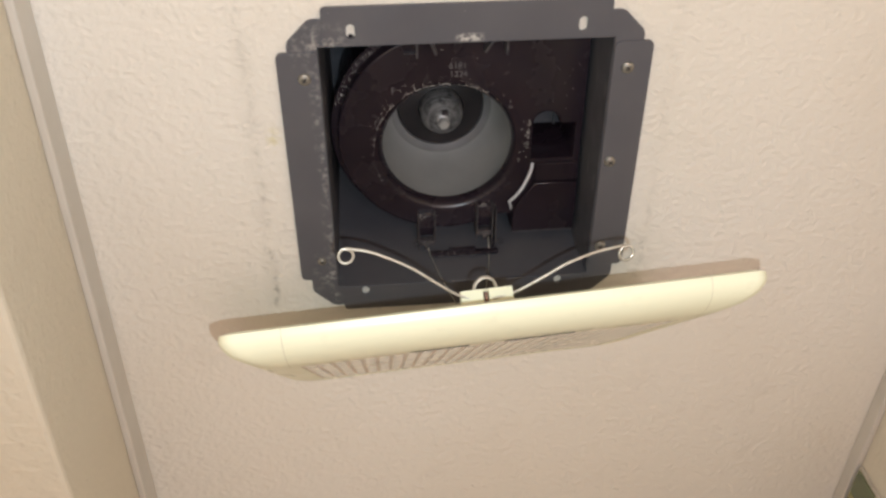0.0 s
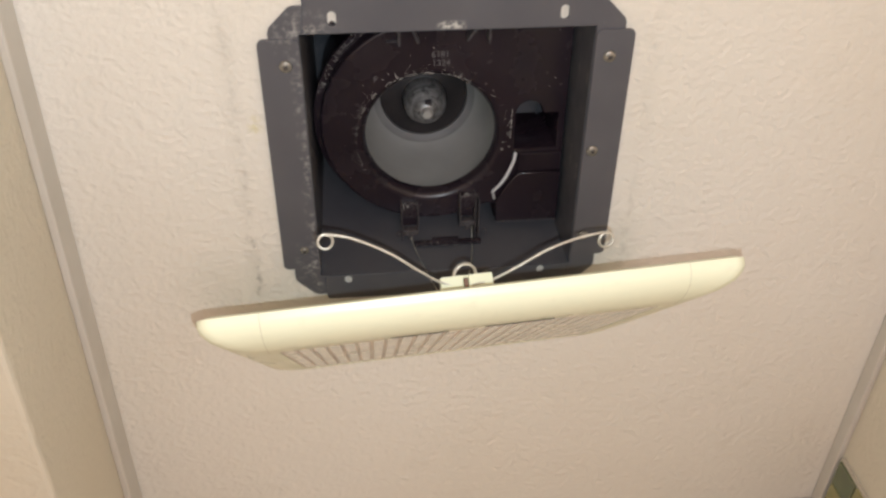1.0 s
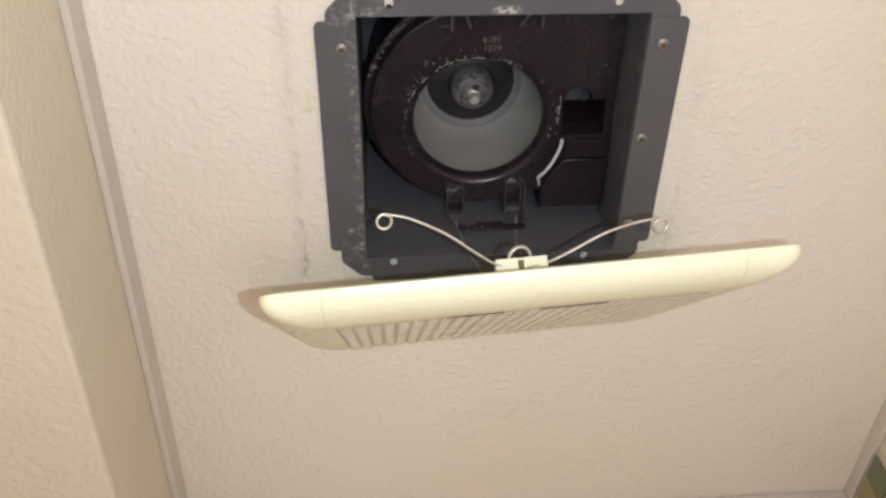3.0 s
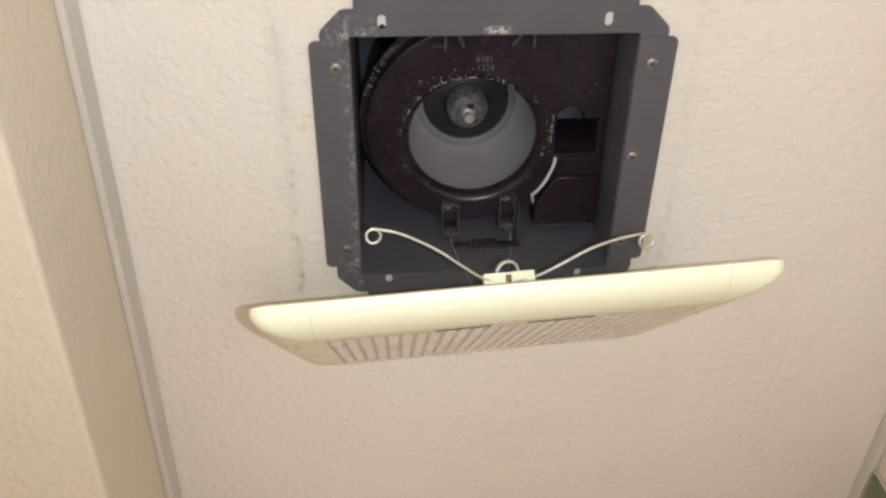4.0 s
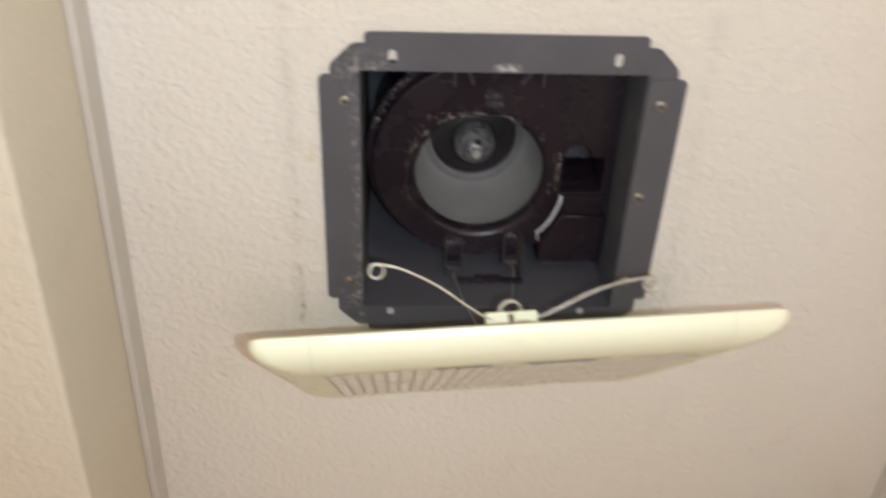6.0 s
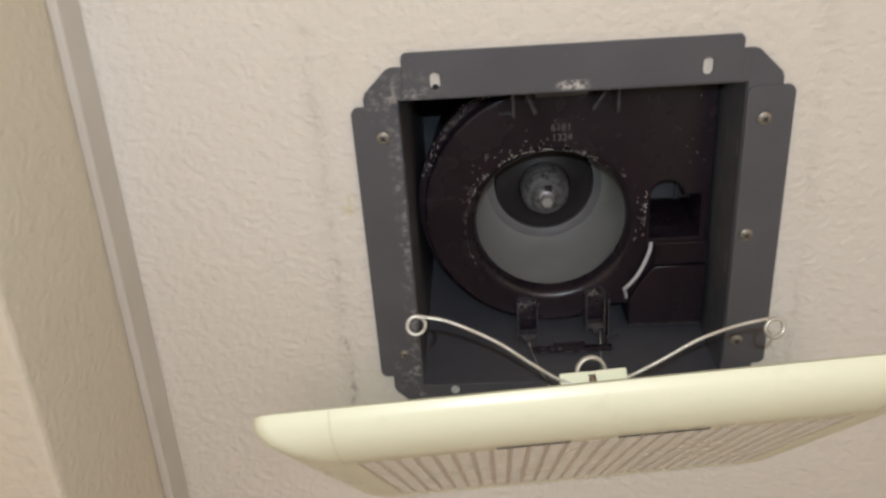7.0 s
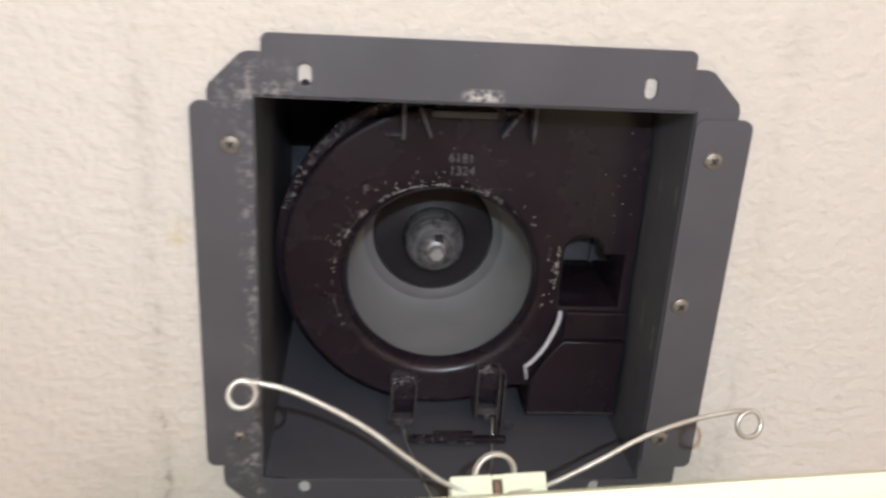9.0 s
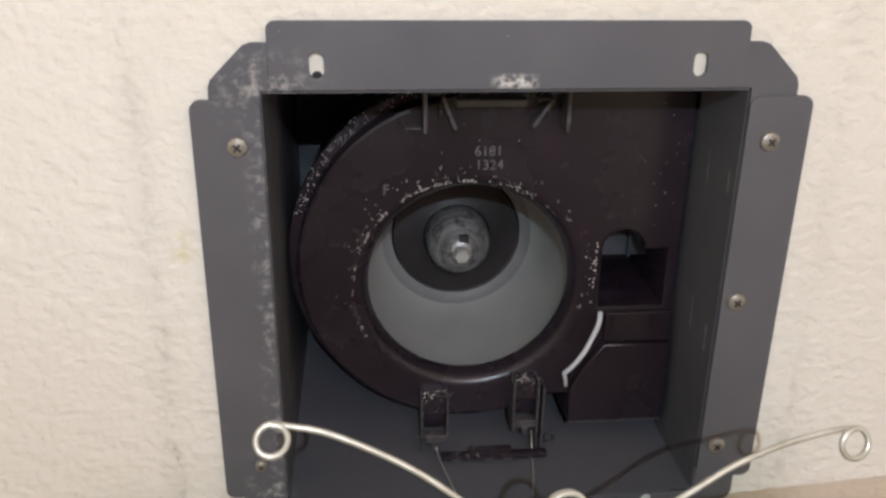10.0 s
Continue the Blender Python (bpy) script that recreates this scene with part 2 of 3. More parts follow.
def box(bm, x0, y0, z0, x1, y1, z1, bevel=0.0):
    made = bmesh.ops.create_cube(bm, size=1.0, matrix=Matrix.Translation(((x0 + x1) / 2, (y0 + y1) / 2, (z0 + z1) / 2)) @ Matrix.Diagonal((x1 - x0, y1 - y0, z1 - z0, 1)))
    if bevel:
        edges = list({e for v in made["verts"] for e in v.link_edges})
        bmesh.ops.bevel(bm, geom=edges, offset=bevel, segments=2, profile=0.5, affect="EDGES")
    return bm


def boxed(*args):
    return box(bmesh.new(), *args)


def plate(loops, z0, z1, bevel=0.0):
    """A sheet between z0 and z1 with an outline and holes, given as loops of (x, y)."""
    curve = bpy.data.curves.new("sheet", "CURVE")
    curve.dimensions, curve.fill_mode = "2D", "BOTH"
    curve.extrude = (z1 - z0) / 2 - bevel
    curve.bevel_depth, curve.bevel_resolution = bevel, 1
    curve.offset = -bevel
    for loop in loops:
        s = curve.splines.new("POLY")
        s.points.add(len(loop) - 1)
        for p, (x, y) in zip(s.points, loop):
            p.co = (x, y, 0, 1)
        s.use_cyclic_u = True
    ob = bpy.data.objects.new("sheet", curve)
    scene.collection.objects.link(ob)
    bpy.context.view_layer.update()
    data = bpy.data.meshes.new_from_object(ob.evaluated_get(bpy.context.evaluated_depsgraph_get()))
    bpy.data.objects.remove(ob)
    bpy.data.curves.remove(curve)
    data.transform(Matrix.Translation((0, 0, (z0 + z1) / 2)))
    return data


def arc(cx, cy, r, a0, a1, steps):
    return [(cx + r * math.cos(radians(a0 + (a1 - a0) * i / steps)), cy + r * math.sin(radians(a0 + (a1 - a0) * i / steps))) for i in range(steps + 1)]


def rounded(x0, y0, x1, y1, r, steps=5):
    return arc(x1 - r, y1 - r, r, 0, 90, steps) + arc(x0 + r, y1 - r, r, 90, 180, steps) + arc(x0 + r, y0 + r, r, 180, 270, steps) + arc(x1 - r, y0 + r, r, 270, 360, steps)


def oval(cx, cy, w, h):
    r = w / 2
    return arc(cx, cy + h / 2 - r, r, 0, 180, 8) + arc(cx, cy - h / 2 + r, r, 180, 360, 8)


def lathe(profile, cx, cy, steps=64, closed=False):
    bm = bmesh.new()
    rings = []
    for r, z in profile:
        if r < 1e-6:
            rings.append([bm.verts.new((cx, cy, z))])
        else:
            rings.append([bm.verts.new((cx + r * math.cos(math.tau * i / steps), cy + r * math.sin(math.tau * i / steps), z)) for i in range(steps)])
    pairs = list(zip(rings, rings[1:])) + ([(rings[-1], rings[0])] if closed else [])
    for a, b in pairs:
        for i in range(steps):
            j = (i + 1) % steps
            face = [a[i % len(a)], a[j % len(a)], b[j % len(b)], b[i % len(b)]]
            face = [v for k, v in enumerate(face) if v not in face[:k]]
            if len(face) > 2:
                bm.faces.new(face)
    return bm


def tube(points, radius, steps=10, smooth_steps=6):
    """A round wire through the points."""
    pts = [Vector(p) for p in points]
    path = []
    for i in range(len(pts) - 1):
        a, b, c, d = pts[max(i - 1, 0)], pts[i], pts[i + 1], pts[min(i + 2, len(pts) - 1)]
        for k in range(smooth_steps):
            t = k / smooth_steps
            path.append(0.5 * ((2 * b) + (c - a) * t + (2 * a - 5 * b + 4 * c - d) * t * t + (3 * b - a - 3 * c + d) * t ** 3))
    path.append(pts[-1])
    bm = bmesh.new()
    rings, side = [], None
    for i, p in enumerate(path):
        way = (path[min(i + 1, len(path) - 1)] - path[max(i - 1, 0)]).normalized()
        if side is None:
            side = way.orthogonal().normalized()
        side = (side - way * side.dot(way)).normalized()
        up = way.cross(side)
        rings.append([bm.verts.new(p + radius * (math.cos(math.tau * k / steps) * side + math.sin(math.tau * k / steps) * up)) for k in range(steps)])
    for a, b in zip(rings, rings[1:]):
        for k in range(steps):
            bm.faces.new((a[k], a[(k + 1) % steps], b[(k + 1) % steps], b[k]))
    bm.faces.new(rings[0]), bm.faces.new(rings[-1])
    return bm


# ---- the room ----
H = 2.25
WEST, EAST, NORTH, SOUTH = -0.2560, 0.3640, 0.4025, -1.35
LEAN = -0.0294  # the papered bulkhead runs slightly askew to the fan


def setting(name, bm, material, label, category):
    return tagged(part(name, bm, material), label, category, kind="structure")


ceiling = link("ceiling", plate([[(-0.62, SOUTH - 0.1), (EAST + 0.1, SOUTH - 0.1), (EAST + 0.1, NORTH + 0.1), (-0.62, NORTH + 0.1)],
                                 [(-0.0915, -0.0915), (0.0915, -0.0915), (0.0915, 0.0935), (-0.0915, 0.0935)]], 0, 0.012), CEILING)
ceiling.location = (0, 0, H)
tagged(ceiling, "off-white embossed wallpaper ceiling with a square fan opening", "ceiling", kind="structure")
setting("floor", boxed(-0.62, SOUTH - 0.1, -0.1, EAST + 0.1, NORTH + 0.1, 0), FLOOR, "plain brown vinyl floor of the small room", "floor")
setting("wall_north", boxed(-0.62, NORTH, 0, EAST + 0.1, NORTH + 0.1, H), WALL, "beige embossed wallpaper wall", "wall")
setting("wall_south", boxed(-0.62, SOUTH - 0.1, 0, EAST + 0.1, SOUTH, H), WALL, "beige embossed wallpaper wall", "wall")
wall_east = setting("wall_east", boxed(EAST, SOUTH, 0, EAST + 0.1, NORTH, H), WALL, "beige wallpaper wall with a mosaic strip in the corner", "wall")
setting("wall_west", boxed(-0.62, SOUTH, 0, -0.52, NORTH, 2.1215), WALL, "beige embossed wallpaper wall under the bulkhead", "wall")
def askew(bm, beyond=-0.4):
    for v in bm.verts:
        if v.co.x > beyond:
            v.co.x += LEAN * v.co.y
    return bm


setting("bulkhead_west", askew(boxed(-0.62, SOUTH, 2.1215, WEST, NORTH, H, 0.003)), WALL, "papered bulkhead stepping down beside the ceiling", "bulkhead")


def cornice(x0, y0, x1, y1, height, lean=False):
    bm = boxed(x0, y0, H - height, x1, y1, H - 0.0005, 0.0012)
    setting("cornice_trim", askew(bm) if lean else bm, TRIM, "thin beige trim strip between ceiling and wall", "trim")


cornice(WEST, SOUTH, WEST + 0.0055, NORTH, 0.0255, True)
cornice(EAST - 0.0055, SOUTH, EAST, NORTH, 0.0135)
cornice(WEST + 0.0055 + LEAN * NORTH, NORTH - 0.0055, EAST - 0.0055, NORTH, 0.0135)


# ---- the exhaust fan in the ceiling; its own z is 0 at the ceiling ----
fan = tagged(new("exhaust_fan"), "dark grey steel exhaust fan housing, uncovered, with dusty brown case", "exhaust fan")
fan.location = (0, 0, H)
T0, T1 = -0.0030, -0.0012


def strip(y0, y1, holes):
    ob = link("flange_strip", plate([rounded(-0.087, y0, 0.087, y1, 0.003)] + holes, T0, T1, 0.0002), STEEL, fan)
    return ob


def side_strip(x0, x1):
    link("flange_strip", plate([rounded(x0, -0.0885, x1, 0.0835, 0.004)], T0 - 0.0004, T1, 0.0002), STEEL, fan)


strip(-0.116, -0.0917, [oval(-0.07, -0.1005, 0.0052, 0.0092), oval(0.0695, -0.1005, 0.0052, 0.0092)])
strip(0.0915, 0.1125, [oval(-0.071, 0.096, 0.0052, 0.007), oval(0.069, 0.0955, 0.0052, 0.007)])
side_strip(-0.1155, -0.0905)
side_strip(0.0905, 0.1150)


def corner_plate(sx, sy):
    pts = [(-0.1085, -0.080), (-0.1085, -0.0925), (-0.1075, -0.0955), (-0.0955, -0.1075), (-0.0925, -0.1085), (-0.080, -0.1085), (-0.080, -0.0915), (-0.0905, -0.0915), (-0.0905, -0.080)]
    link("corner_plate", plate([[(sx * -x, sy * -y) for x, y in pts]], -0.0022, -0.0006, 0.0002), STEEL, fan)


for sx in (-1, 1):
    for sy in (-1, 1):
        corner_plate(sx, sy)

# the box above the opening
part("box_side", boxed(-0.0912, -0.0912, -0.0004, -0.0902, 0.0932, 0.170), STEEL, fan)
part("box_side", boxed(0.0902, -0.0912, -0.0004, 0.0912, 0.0932, 0.170), STEEL, fan)
part("box_side", boxed(-0.0902, -0.0912, -0.0004, 0.0902, -0.0902, 0.170), STEEL, fan)
part("box_side", boxed(-0.0902, 0.0922, -0.0004, 0.0902, 0.0932, 0.170), STEEL, fan)
part("box_lid", boxed(-0.0902, -0.0902, 0.165, 0.0902, 0.0922, 0.168), ZINC, fan)


def screw(x, y, r=0.0042):
    head = smooth(part("screw", lathe([(0, -0.0022), (r * 0.55, -0.0020), (r * 0.9, -0.0012), (r, 0), (r, 0.0004), (0, 0.0004)], 0, 0, 20), BRASS, fan, "tarnished cross-head screw"))
    head.location = (x, y, T0 - 0.0004)
    part("cross_slot", box(boxed(-r * 0.45, -r * 0.09, -0.0024, r * 0.45, r * 0.09, -0.0016), -r * 0.09, -r * 0.45, -0.00241, r * 0.09, r * 0.45, -0.00161), RECESS, head)
    head.rotation_euler = (0, 0, x * 40)


for x, y in ((-0.0995, -0.0715), (0.100, -0.0712), (0.0965, -0.0035), (0.0975, 0.0665), (-0.100, 0.067)):
    screw(x, y, 0.0030 if x < 0 < y else 0.0040)

# the brown fan case: scroll plate with the round inlet and the pocket beside it
CX, CY, PZ = -0.0072, 0.0082, 0.0430
SX, SY = -0.0065, -0.0015
outline = arc(SX, SY, 0.0780, 62, 262, 48) + [(0.0, -0.0885), (0.0885, -0.0885), (0.0885, 0.0795), (0.0405, 0.0795), (0.0405, 0.0665), (0.0345, 0.0665)]
pocket = [(0.0530, 0.0200)] + arc(0.0625, -0.0080, 0.0095, 180, 360, 14) + [(0.0830, -0.0080), (0.0830, 0.0200)]
case = link("fan_case", plate([outline, arc(CX, CY, 0.0530, 0, 356, 71), pocket], PZ, PZ + 0.080, 0.0016), BROWN, fan, "glossy dark brown plastic fan case")
smooth(case, 35)
smooth(link("case_rim", plate([arc(SX, SY, 0.0828, 140, 268, 40) + arc(SX, SY, 0.0700, 268, 140, 40)], PZ + 0.0125, PZ + 0.0165, 0.001), BROWN, fan, "dusty lower rim of the case"), 35)
smooth(part("inlet_lip", lathe([(0.0552, PZ + 0.0006), (0.0550, PZ - 0.00008), (0.0530, PZ - 0.00025), (0.0512, PZ + 0.0001), (0.0494, PZ + 0.0011), (0.0478, PZ + 0.0030), (0.0467, PZ + 0.0055), (0.0463, PZ + 0.0085), (0.0463, PZ + 0.0092),
                                      (0.0520, PZ + 0.0092), (0.0552, PZ + 0.005)], CX, CY, 72, True), BROWN, fan, "rounded glossy inlet lip"), 32)
# black floor: the pocket's depth of shade is put into its colour
part("pocket_floor", boxed(0.0515, -0.0175, PZ + 0.055, 0.0868, 0.0205, PZ + 0.058), HUB, fan)
part("pocket_plate", boxed(0.0560, -0.0160, PZ + 0.0300, 0.0875, 0.0070, PZ + 0.0315), ZINC, fan, "grey sheet metal inside the pocket")
part("pocket_fold", boxed(0.0730, -0.0160, PZ + 0.0270, 0.0742, 0.0070, PZ + 0.0298), ZINC, fan)
cover = [(0.0410, 0.0795), (0.0410, 0.0620), (0.0470, 0.0505), (0.0560, 0.0378), (0.0875, 0.0378), (0.0875, 0.0795)]
link("terminal_cover", plate([cover], PZ - 0.0050, PZ + 0.0008, 0.0008), BROWN, fan, "flat brown terminal cover")
part("cover_step", boxed(0.0560, 0.0225, PZ - 0.0028, 0.0875, 0.0375, PZ + 0.0005, 0.0006), BROWN, fan)
for x in (0.0585, 0.0770):
    part("cover_rib", boxed(x, 0.0235, PZ - 0.0036, x + 0.0012, 0.0295, PZ - 0.0024, 0.0003), DUSTY, fan)
part("cover_ledge", boxed(0.0412, 0.0797, PZ - 0.0046, 0.0872, 0.0806, PZ - 0.0030, 0.0003), EDGE, fan)
part("case_ridge", boxed(-0.0160, -0.0788, PZ - 0.0065, 0.0135, -0.0757, PZ + 0.0005, 0.0006), STEEL, fan, "grey metal tab at the case's edge")

# impeller: grey bowl, black hub disc, spun metal motor cap
impeller = smooth(part("impeller", lathe([(0.0500, PZ + 0.0097), (0.0497, PZ + 0.022), (0.0478, PZ + 0.037), (0.0443, PZ + 0.0515), (0.0402, PZ + 0.0605), (0.0370, PZ + 0.0640), (0.0340, PZ + 0.0658),
                                          (0.0335, PZ + 0.073), (0.0535, PZ + 0.073), (0.0535, PZ + 0.0097)], CX, CY, 72, True), BOWL, fan, "pale grey plastic impeller bowl"), 50)
smooth(part("hub", lathe([(0.0334, PZ + 0.069), (0.0326, PZ + 0.0654), (0.027, PZ + 0.0646), (0.021, PZ + 0.0630), (0.0175, PZ + 0.0615), (0.0165, PZ + 0.0630), (0.0165, PZ + 0.069), (0.0, PZ + 0.069)], CX, CY, 64), HUB, impeller, "black hub disc"), 50)
smooth(part("motor_cap", lathe([(0.0164, PZ + 0.0680), (0.0163, PZ + 0.0555), (0.0156, PZ + 0.0505), (0.0140, PZ + 0.0470), (0.0114, PZ + 0.0437), (0.0086, PZ + 0.0410), (0.0066, PZ + 0.0390), (0.0052, PZ + 0.0380), (0.0, PZ + 0.0380)], CX, CY, 48), CAP, impeller, "streaked spun metal motor cap"), 40)
smooth(part("hub_ring", lathe([(0.0388, PZ + 0.0618), (0.0375, PZ + 0.0631), (0.0357, PZ + 0.0644), (0.0337, PZ + 0.0653), (0.0336, PZ + 0.0670), (0.0388, PZ + 0.0670)], CX, CY, 64, True), HUBRING, impeller, "darker grey ring round the hub"), 50)
smooth(part("shaft_nut", lathe([(0.0046, PZ + 0.0390), (0.0046, PZ + 0.0355), (0.0036, PZ + 0.0340), (0, PZ + 0.0340)], CX, CY, 6), NUT, impeller, "bright shaft nut"), 30)
part("shaft_notch", boxed(CX - 0.0012, CY - 0.0090, PZ + 0.0385, CX + 0.0036, CY - 0.0046, PZ + 0.0440, 0.0005), RECESS, impeller, "dark notch beside the nut")


# spring catches at the case's near and far side
def far_catch(x0, x1, y0, left_end, right_end, double):
    """A moulded channel between two cheeks that ends in a hooked toe."""
    z = PZ - 0.0105
    ob = part("spring_catch", boxed(x0 - 0.0006, y0, z, x0 + 0.0006, left_end, PZ + 0.003, 0.0003), EDGE, fan, "brown moulded spring catch, dusty")
    part("cheek", boxed(x1 - 0.0006, y0, z, x1 + 0.0006, right_end, PZ + 0.003, 0.0003), EDGE, ob)
    if double:
        part("cheek", boxed(x1 + 0.0020, y0 + 0.003, z, x1 + 0.0031, right_end, PZ + 0.003, 0.0003), EDGE, ob)
        part("cheek_tie", boxed(x1 + 0.0006, right_end - 0.006, z + 0.001, x1 + 0.0020, right_end - 0.001, PZ, 0.0003), DUSTY, ob)
    part("web", boxed(x0 + 0.0006, y0 + 0.001, PZ - 0.0070, x1 - 0.0006, y0 + 0.0115, PZ + 0.002, 0.0005), DUSTY, ob)
    part("channel", boxed(x0 + 0.0006, y0 + 0.0112, PZ - 0.0015, x1 - 0.0006, y0 + 0.0220, PZ + 0.002, 0.0004), BROWN, ob)
    part("toe", boxed(x0 + 0.0006, y0 + 0.0205, z - 0.0006, x1 - 0.0006, y0 + 0.0245, PZ - 0.0055, 0.0007), EDGE, ob)
    part("hook", boxed(x0 + 0.0040, y0 + 0.0235, z - 0.0010, x0 + 0.0075, y0 + 0.0280, z + 0.0022, 0.0008), EDGE, ob)
    return ob


far_catch(-0.0297, -0.0177, 0.0600, 0.0895, 0.0815, False)
far_catch(0.0136, 0.0250, 0.0535, 0.0800, 0.0912, True)
for x, y in ((-0.0318, 0.0838), (0.0318, 0.0850)):
    ring = [(x + 0.0022 * math.cos(a * 0.5236), y + 0.0022 * math.sin(a * 0.5236), PZ - 0.0095) for a in range(13)]
    smooth(part("catch_ring", tube(ring, 0.0004, 6, 2), EDGE, fan), 80)


def near_catch(x, side, tall):
    """A dusty upright cheek with a bent foot and a crooked tongue beside it; side is the way in which the tongue leans."""
    ob = part("spring_catch", boxed(x - 0.0008, -0.0890, PZ - 0.0110, x + 0.0008, -0.0660, PZ + 0.001, 0.0003), EDGE, fan, "dust-edged moulded spring catch")
    t = x + side * 0.0070
    part("tongue_root", boxed(min(x, t), -0.0885, PZ - 0.0060, max(x, t), -0.0800, PZ + 0.001, 0.0006), DUSTY, ob)
    tongue = part("tongue", boxed(-0.0009, -0.0075, -0.0045, 0.0009, 0.0075, 0.0045, 0.0006), EDGE, ob)
    tongue.location, tongue.rotation_euler = (t + side * 0.0030, -0.0735, PZ - 0.0042), (0, 0, radians(-side * tall))
    part("tongue_bend", boxed(min(t, t + side * 0.005) - 0.0005, -0.0800, PZ - 0.0075, max(t, t + side * 0.005) + 0.0005, -0.0782, PZ - 0.0025, 0.0005), DUSTY, ob)
    part("lug", boxed(t - 0.0010, -0.0778, PZ - 0.0040, t + 0.0010, -0.0700, PZ + 0.0006, 0.0005), DUSTY, ob)
    return ob


near_catch(-0.0289, 1, 22), near_catch(0.0302, -1, 34)
part("catch_foot", boxed(-0.0368, -0.0662, PZ - 0.0030, -0.0296, -0.0656, PZ + 0.0005), EDGE, fan)

bar = part("cross_bar", boxed(-0.0215, 0.0866, PZ - 0.0190, 0.0290, 0.0898, PZ - 0.0145, 0.0009), DUSTY, fan, "brown bar between the spring catches")
part("bar_step", boxed(-0.0080, 0.0838, PZ - 0.0185, 0.0120, 0.0867, PZ - 0.0150, 0.0008), DUSTY, bar)
# highlights along the bar's edge, made as small paler pieces
for x in (-0.0165, -0.0010, 0.0080):
    part("bar_glint", boxed(x, 0.0886, PZ - 0.0193, x + 0.0045, 0.0901, PZ - 0.0185, 0.0003), EDGE, bar)
part("screw_hole", lathe([(0, -0.0007), (0.0019, -0.0007), (0.0019, 0.0002)], -0.0700, -0.0963, 16), RECESS, fan, "dark screw hole")

# pale cable beside the inlet
smooth(part("cable", tube([(0.0540, 0.0235, PZ), (0.0526, 0.0268, PZ - 0.0040), (0.0498, 0.0340, PZ - 0.0050), (0.0463, 0.0418, PZ - 0.0050), (0.0416, 0.0486, PZ - 0.0050), (0.0378, 0.0528, PZ - 0.0045)], 0.0012, 10), LEVER, fan, "short pale grey cable"))
smooth(part("cable_end", tube([(0.0378, 0.0528, PZ - 0.0042), (0.0388, 0.0565, PZ - 0.0040), (0.0396, 0.0608, PZ - 0.0020)], 0.0009, 8), LEVER, fan))


# raised lettering on the case
def lettering(text, x, y, size):
    data = bpy.data.curves.new("lettering", "FONT")
    data.body, data.size, data.align_x, data.align_y = text, size, "CENTER", "CENTER"
    data.extrude = 0.0002
    tmp = bpy.data.objects.new("lettering", data)
    scene.collection.objects.link(tmp)
    bpy.context.view_layer.update()
    mesh = bpy.data.meshes.new_from_object(tmp.evaluated_get(bpy.context.evaluated_depsgraph_get()))
    bpy.data.objects.remove(tmp)
    ob = link("lettering", mesh, PRINT, case)
    ob.location, ob.rotation_euler = (x, y, PZ - 0.0005), (math.pi, 0, 0)


lettering("6181", -0.0010, -0.0552, 0.0062)
lettering("1324", -0.0005, -0.0490, 0.0062)
lettering("F", -0.0450, -0.0385, 0.0065)

# dust clots round the inlet and by the box's edge
rng = random.Random(7)
bm = bmesh.new()


def clot(x, y, z, r):
    if 0.0505 < x < 0.0885 and -0.0185 < y < 0.0215:
        return
    m = pose(x, y, z, rng.uniform(0, 360), 0, rng.uniform(0, 360)) @ Matrix.Diagonal((r * rng.uniform(0.6, 2.0), r * rng.uniform(0.4, 1.0), r * 0.45, 1))
    bmesh.ops.create_icosphere(bm, subdivisions=1, radius=1.0, matrix=m)


# a broken crest of dust along the inlet lip, thickest beside the letter
for i in range(400):
    a = radians(rng.choice((rng.uniform(150, 215), rng.uniform(195, 262), rng.uniform(215, 275), rng.uniform(262, 318))))
    rr = 0.0502 + 0.0030 * max(0.0, -math.cos(a)) + rng.gauss(0, 0.0004) + rng.choice((0, 0, 0, 0, 0.004, 0.008)) * rng.random()
    if math.sin(a * 9) + math.sin(a * 23 + 1) < -0.9:
        continue
    clot(CX + rr * math.cos(a), CY + rr * math.sin(a), PZ - 0.0008 + max(0, 0.0512 - rr) * 0.6, rng.uniform(0.0001, 0.0004))
for i in range(26):
    a = radians(rng.uniform(-50, 20))
    rr = rng.gauss(0.0545, 0.0015)
    clot(CX + rr * math.cos(a), CY + rr * math.sin(a), PZ - 0.0014, rng.uniform(0.00013, 0.0004))
for i in range(40):
    clot(rng.gauss(0.0495, 0.0005), rng.uniform(-0.012, 0.012), PZ - 0.0008, rng.uniform(0.00015, 0.0005))
# drift of dust on the case's lower rim and its shoulder
for i in range(150):
    a = radians(rng.uniform(196, 252))
    rr = rng.gauss(0.0800, 0.0014)
    clot(SX + rr * math.cos(a), SY + rr * math.sin(a), PZ + 0.0122, rng.uniform(0.00014, 0.00042))
for i in range(120):
    x, y = rng.uniform(-0.070, 0.085), rng.uniform(-0.085, 0.060)
    if math.hypot(x - CX, y - CY) > 0.061 and math.hypot(x - SX, y - SY) < 0.075 or x > 0.055 and y < 0:
        clot(x, y, PZ - 0.0002, rng.uniform(0.00012, 0.00034))
for cx, cy, z in ((-0.0235, 0.0600, -0.0072), (0.0190, 0.0535, -0.0072), (-0.0170, -0.0790, -0.0010), (0.0240, -0.0790, -0.0010)):
    for i in range(34):
        clot(rng.gauss(cx, 0.0036), rng.gauss(cy, 0.0014), PZ + z, rng.uniform(0.00013, 0.00045))
tagged(part("dust", bm, DUST, fan, "pale clots of dust"), kind="stuff")

